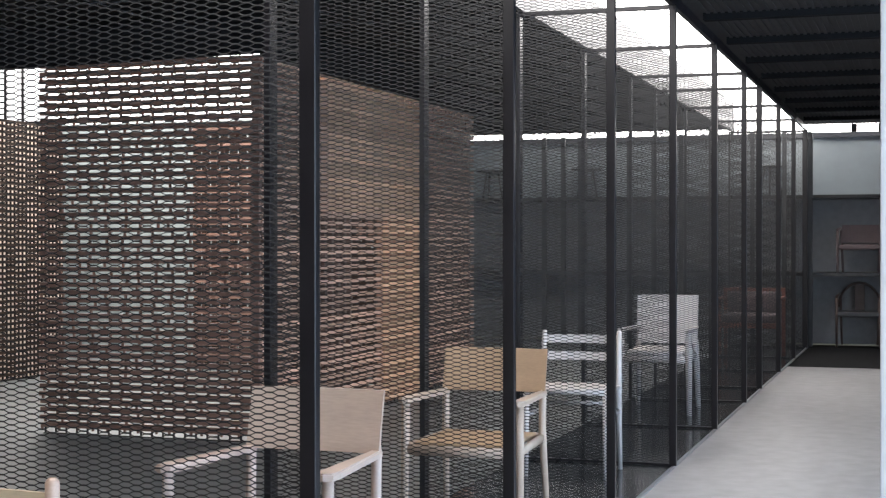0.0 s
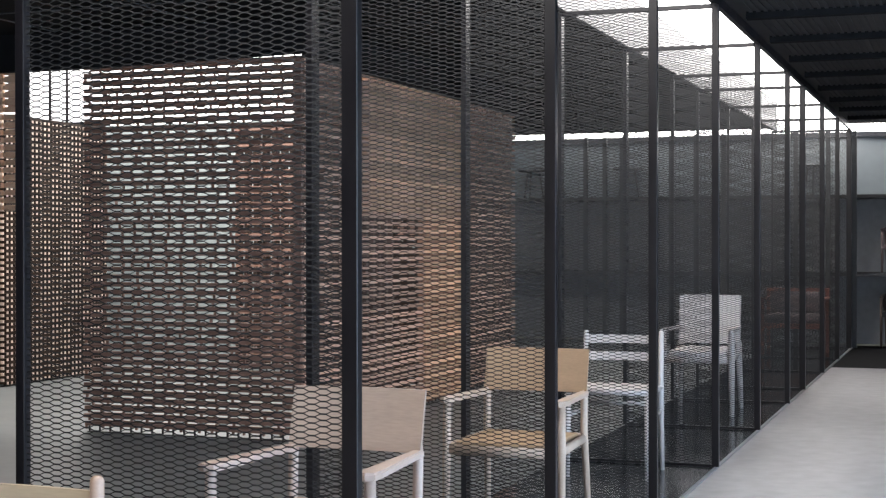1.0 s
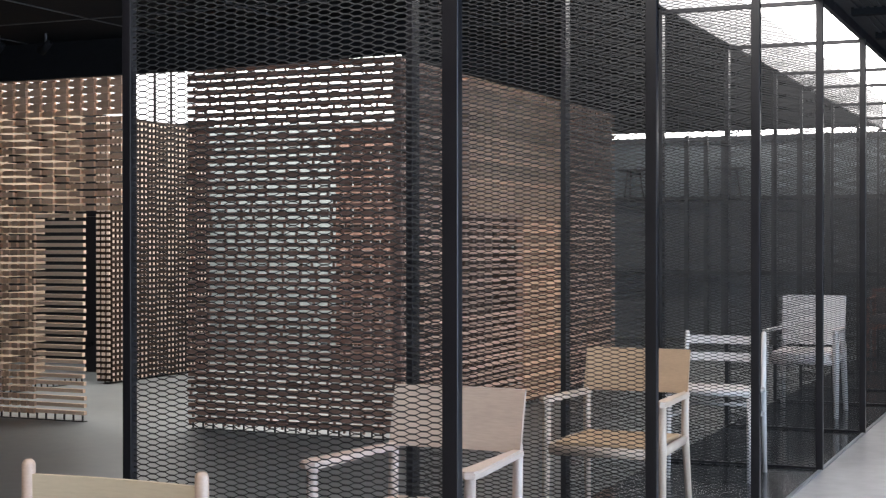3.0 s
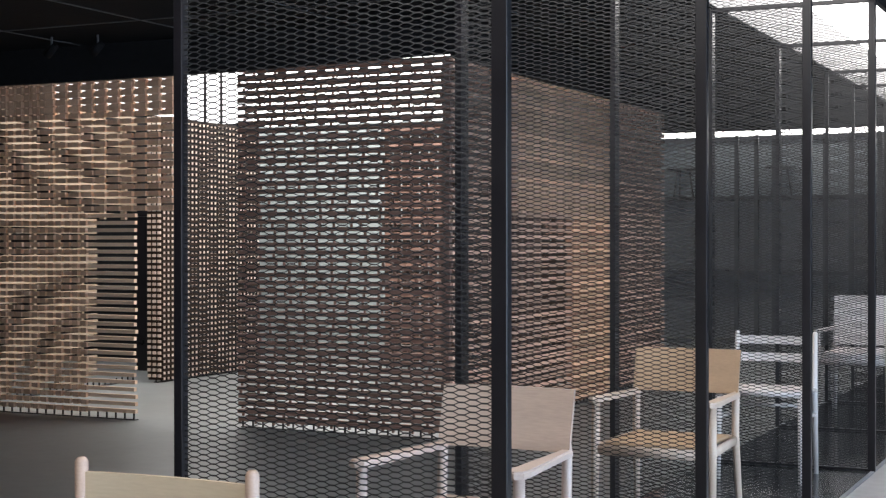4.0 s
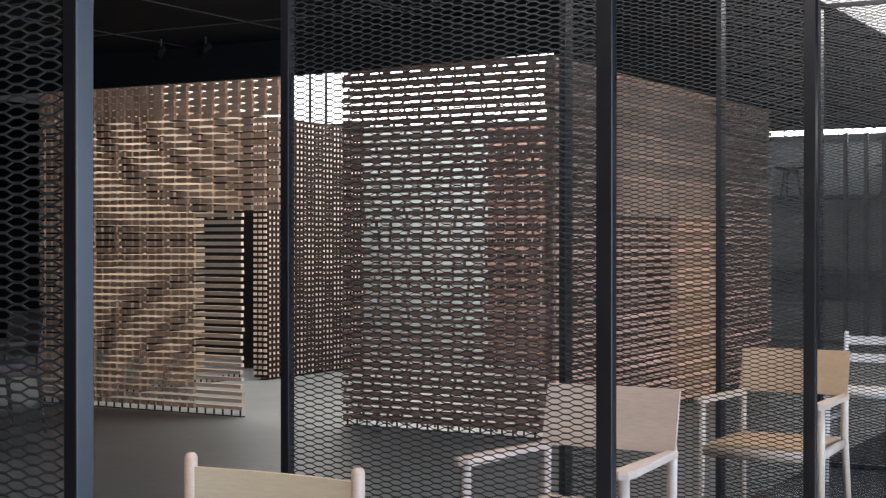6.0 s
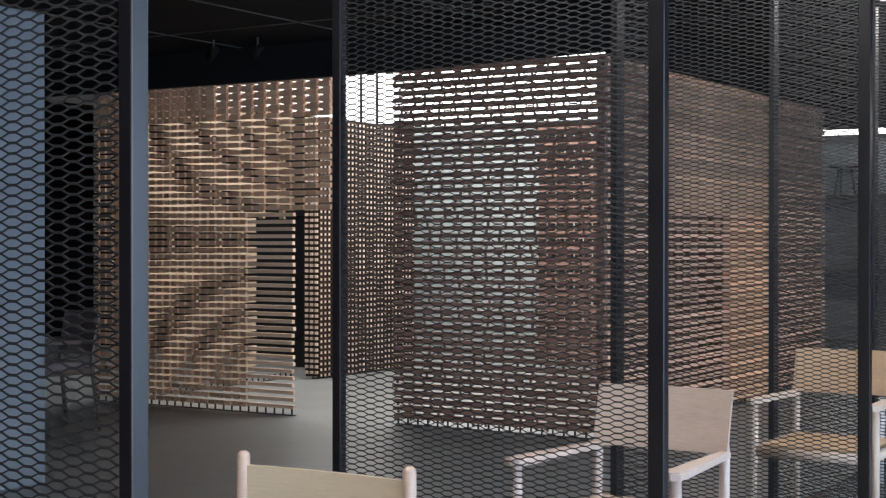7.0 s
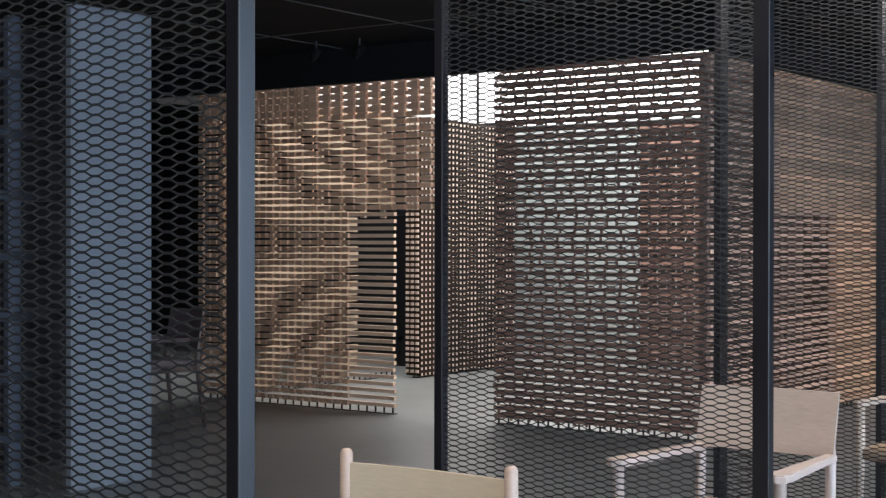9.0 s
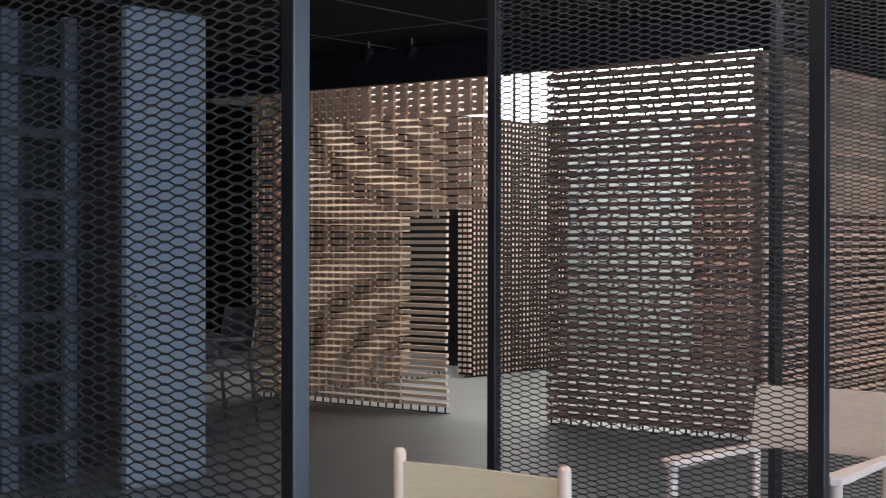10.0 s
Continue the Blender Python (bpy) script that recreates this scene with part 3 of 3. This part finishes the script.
def niche_chair(x, z, wood, seat, label, top, seat_z, arch):
    ch = thing("niche_chair", x, YB + 0.2, z, label, "chair", "chairs shown in the wall niches")
    w = 0.50
    for sx in (-1, 1):
        part("front_leg", rod([(sx * w / 2, -0.12, 0), (sx * w / 2, -0.12, seat_z + 0.18)], [0.014, 0.017]), wood, ch, smooth=True)
        part("back_leg", rod([(sx * (w / 2 - 0.04), 0.34, 0), (sx * (w / 2 - 0.02), 0.32, seat_z + 0.18)], [0.014, 0.017]), wood, ch, smooth=True)
        part("armrest", rod([(sx * w / 2, -0.14, seat_z + 0.19), (sx * (w / 2 - 0.01), 0.32, seat_z + 0.21)], 0.018, flat=0.7), wood, ch, smooth=True)
    if arch:
        pts = [(-(w / 2) * math.cos(math.pi * i / 12), 0.30, seat_z + 0.05 + (top - seat_z - 0.05) * math.sin(math.pi * i / 12)) for i in range(13)]
        part("back_bow", rod(pts, 0.017), wood, ch, smooth=True)
        part("splat", box(-0.06, 0.29, seat_z, 0.06, 0.31, top - 0.02, bevel=0.004), wood, ch)
    else:
        part("backrest", bent_panel(w - 0.06, 0.22, 0.04, 0.04, 0.06), seat, ch).matrix_basis = pose(0, 0.24, top - 0.24)
    part("seat", box(-w / 2, -0.13, seat_z - 0.05, w / 2, 0.32, seat_z + 0.01, bevel=0.015), seat, ch)
    return ch


niche_chair(-0.75, 0.90, M_TAUPE, M_TAUPE, "low taupe lounge chair on the niche shelf", 0.60, 0.33, False)
niche_chair(-0.76, 0.0, M_DWOOD, M_STEEL, "dark bow-back armchair standing in the lower niche", 0.77, 0.42, True)
for xx in (-1.80, -4.11, -5.37):
    stool = thing("side_table", xx, YB + 0.16, 1.84, "small dark three-legged table on the wall ledge", "table", "small tables on the ledge")
    part("tabletop", rod([(0, 0, 0.345), (0, 0, 0.36), (0, 0, 0.365)], [0.195, 0.2, 0.19], n=24), M_POST, stool)
    for a in (30, 150, 270):
        ca, sa = math.cos(radians(a)), math.sin(radians(a))
        part("leg", rod([(0.15 * ca, 0.12 * sa, 0), (0.09 * ca, 0.09 * sa, 0.345)], [0.010, 0.014], n=8), M_POST, stool, smooth=True)
for xx in (-0.80, -0.49, -0.22):
    hook = thing("ceiling_bracket", xx, YB - 0.1, CEIL - 0.05, "small black bracket under the corridor ceiling", "bracket", "ceiling brackets")
    part("bracket_body", box(-0.035, -0.02, -0.045, 0.035, 0.02, 0.05, bevel=0.01), M_POST, hook)

# ---- the dark side of the hall: a white board and a shelving rack ----
# white board, its grey-blue tone stands for weak cool light
board = thing("upright_board", -5.82, 5.17, 0.0, "tall white board standing upright on the floor, toned grey-blue for dim cool light", "board")
part("panel", box(-0.02, -0.285, 0, 0.02, 0.26, 2.455, bevel=0.003), M_BOARD, board)
part("hook", rod([(0.02, -0.235, 0.98), (0.035, -0.235, 0.98)], 0.006, n=8), M_STEEL, board)
rack = thing("shelving_rack", -6.2, 4.3, 0.0, "dark shelving rack with narrow grey-blue uprights", "shelf")
for yy, ww in ((0.115, 0.097), (0.50, 0.078)):
    part("upright", box(-0.02, yy, 0, 0.02, yy + ww, 2.42, bevel=0.003), M_RACK, rack, "slate-blue painted upright")
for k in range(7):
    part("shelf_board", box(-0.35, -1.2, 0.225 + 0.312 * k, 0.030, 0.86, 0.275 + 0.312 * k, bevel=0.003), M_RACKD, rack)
# black sheet added behind the shelves in place of the hall's darkness
part("dark_backing", box(-0.37, -1.2, 0, -0.35, 1.25, 2.42), M_BLACK, rack)

pedestal = thing("pedestal", -8.9, 11.8, 0.0, "slim black pedestal with a capped top", "pedestal")
part("shaft", box(-0.075, -0.075, 0, 0.075, 0.075, 1.52, bevel=0.006), M_POST, pedestal)
part("cap", box(-0.095, -0.095, 1.52, 0.095, 0.095, 1.58, bevel=0.008), M_POST, pedestal)


def spotlight(x, y, aim):
    """A small black ceiling spot, switched off."""
    spot = thing("track_spotlight", x, y, CEIL, "small black spotlight under the ceiling, switched off", "lamp", "ceiling spotlights")
    part("stem", rod([(0, 0, -0.07), (0, 0, 0)], 0.008, n=8), M_STEEL, spot)
    d = (Vector(aim) - Vector((x, y, CEIL - 0.15))).normalized()
    o = Vector((0, 0, -0.09))
    part("lamp_head", rod([o - 0.05 * d, o + 0.06 * d], [0.024, 0.032], n=12), M_CEIL, spot, smooth=True)


# column beside the corridor
column = structure("column", box(-0.083, 3.0, 0, 0.22, 3.3, CEIL - 0.06, bevel=0.004), M_WHITE, "pale painted column beside the corridor", "column")

for x, y in ((-6.785, 7.93), (-6.43, 7.98)):
    spotlight(x, y, (x - 0.4, y + 0.1, 2.3))
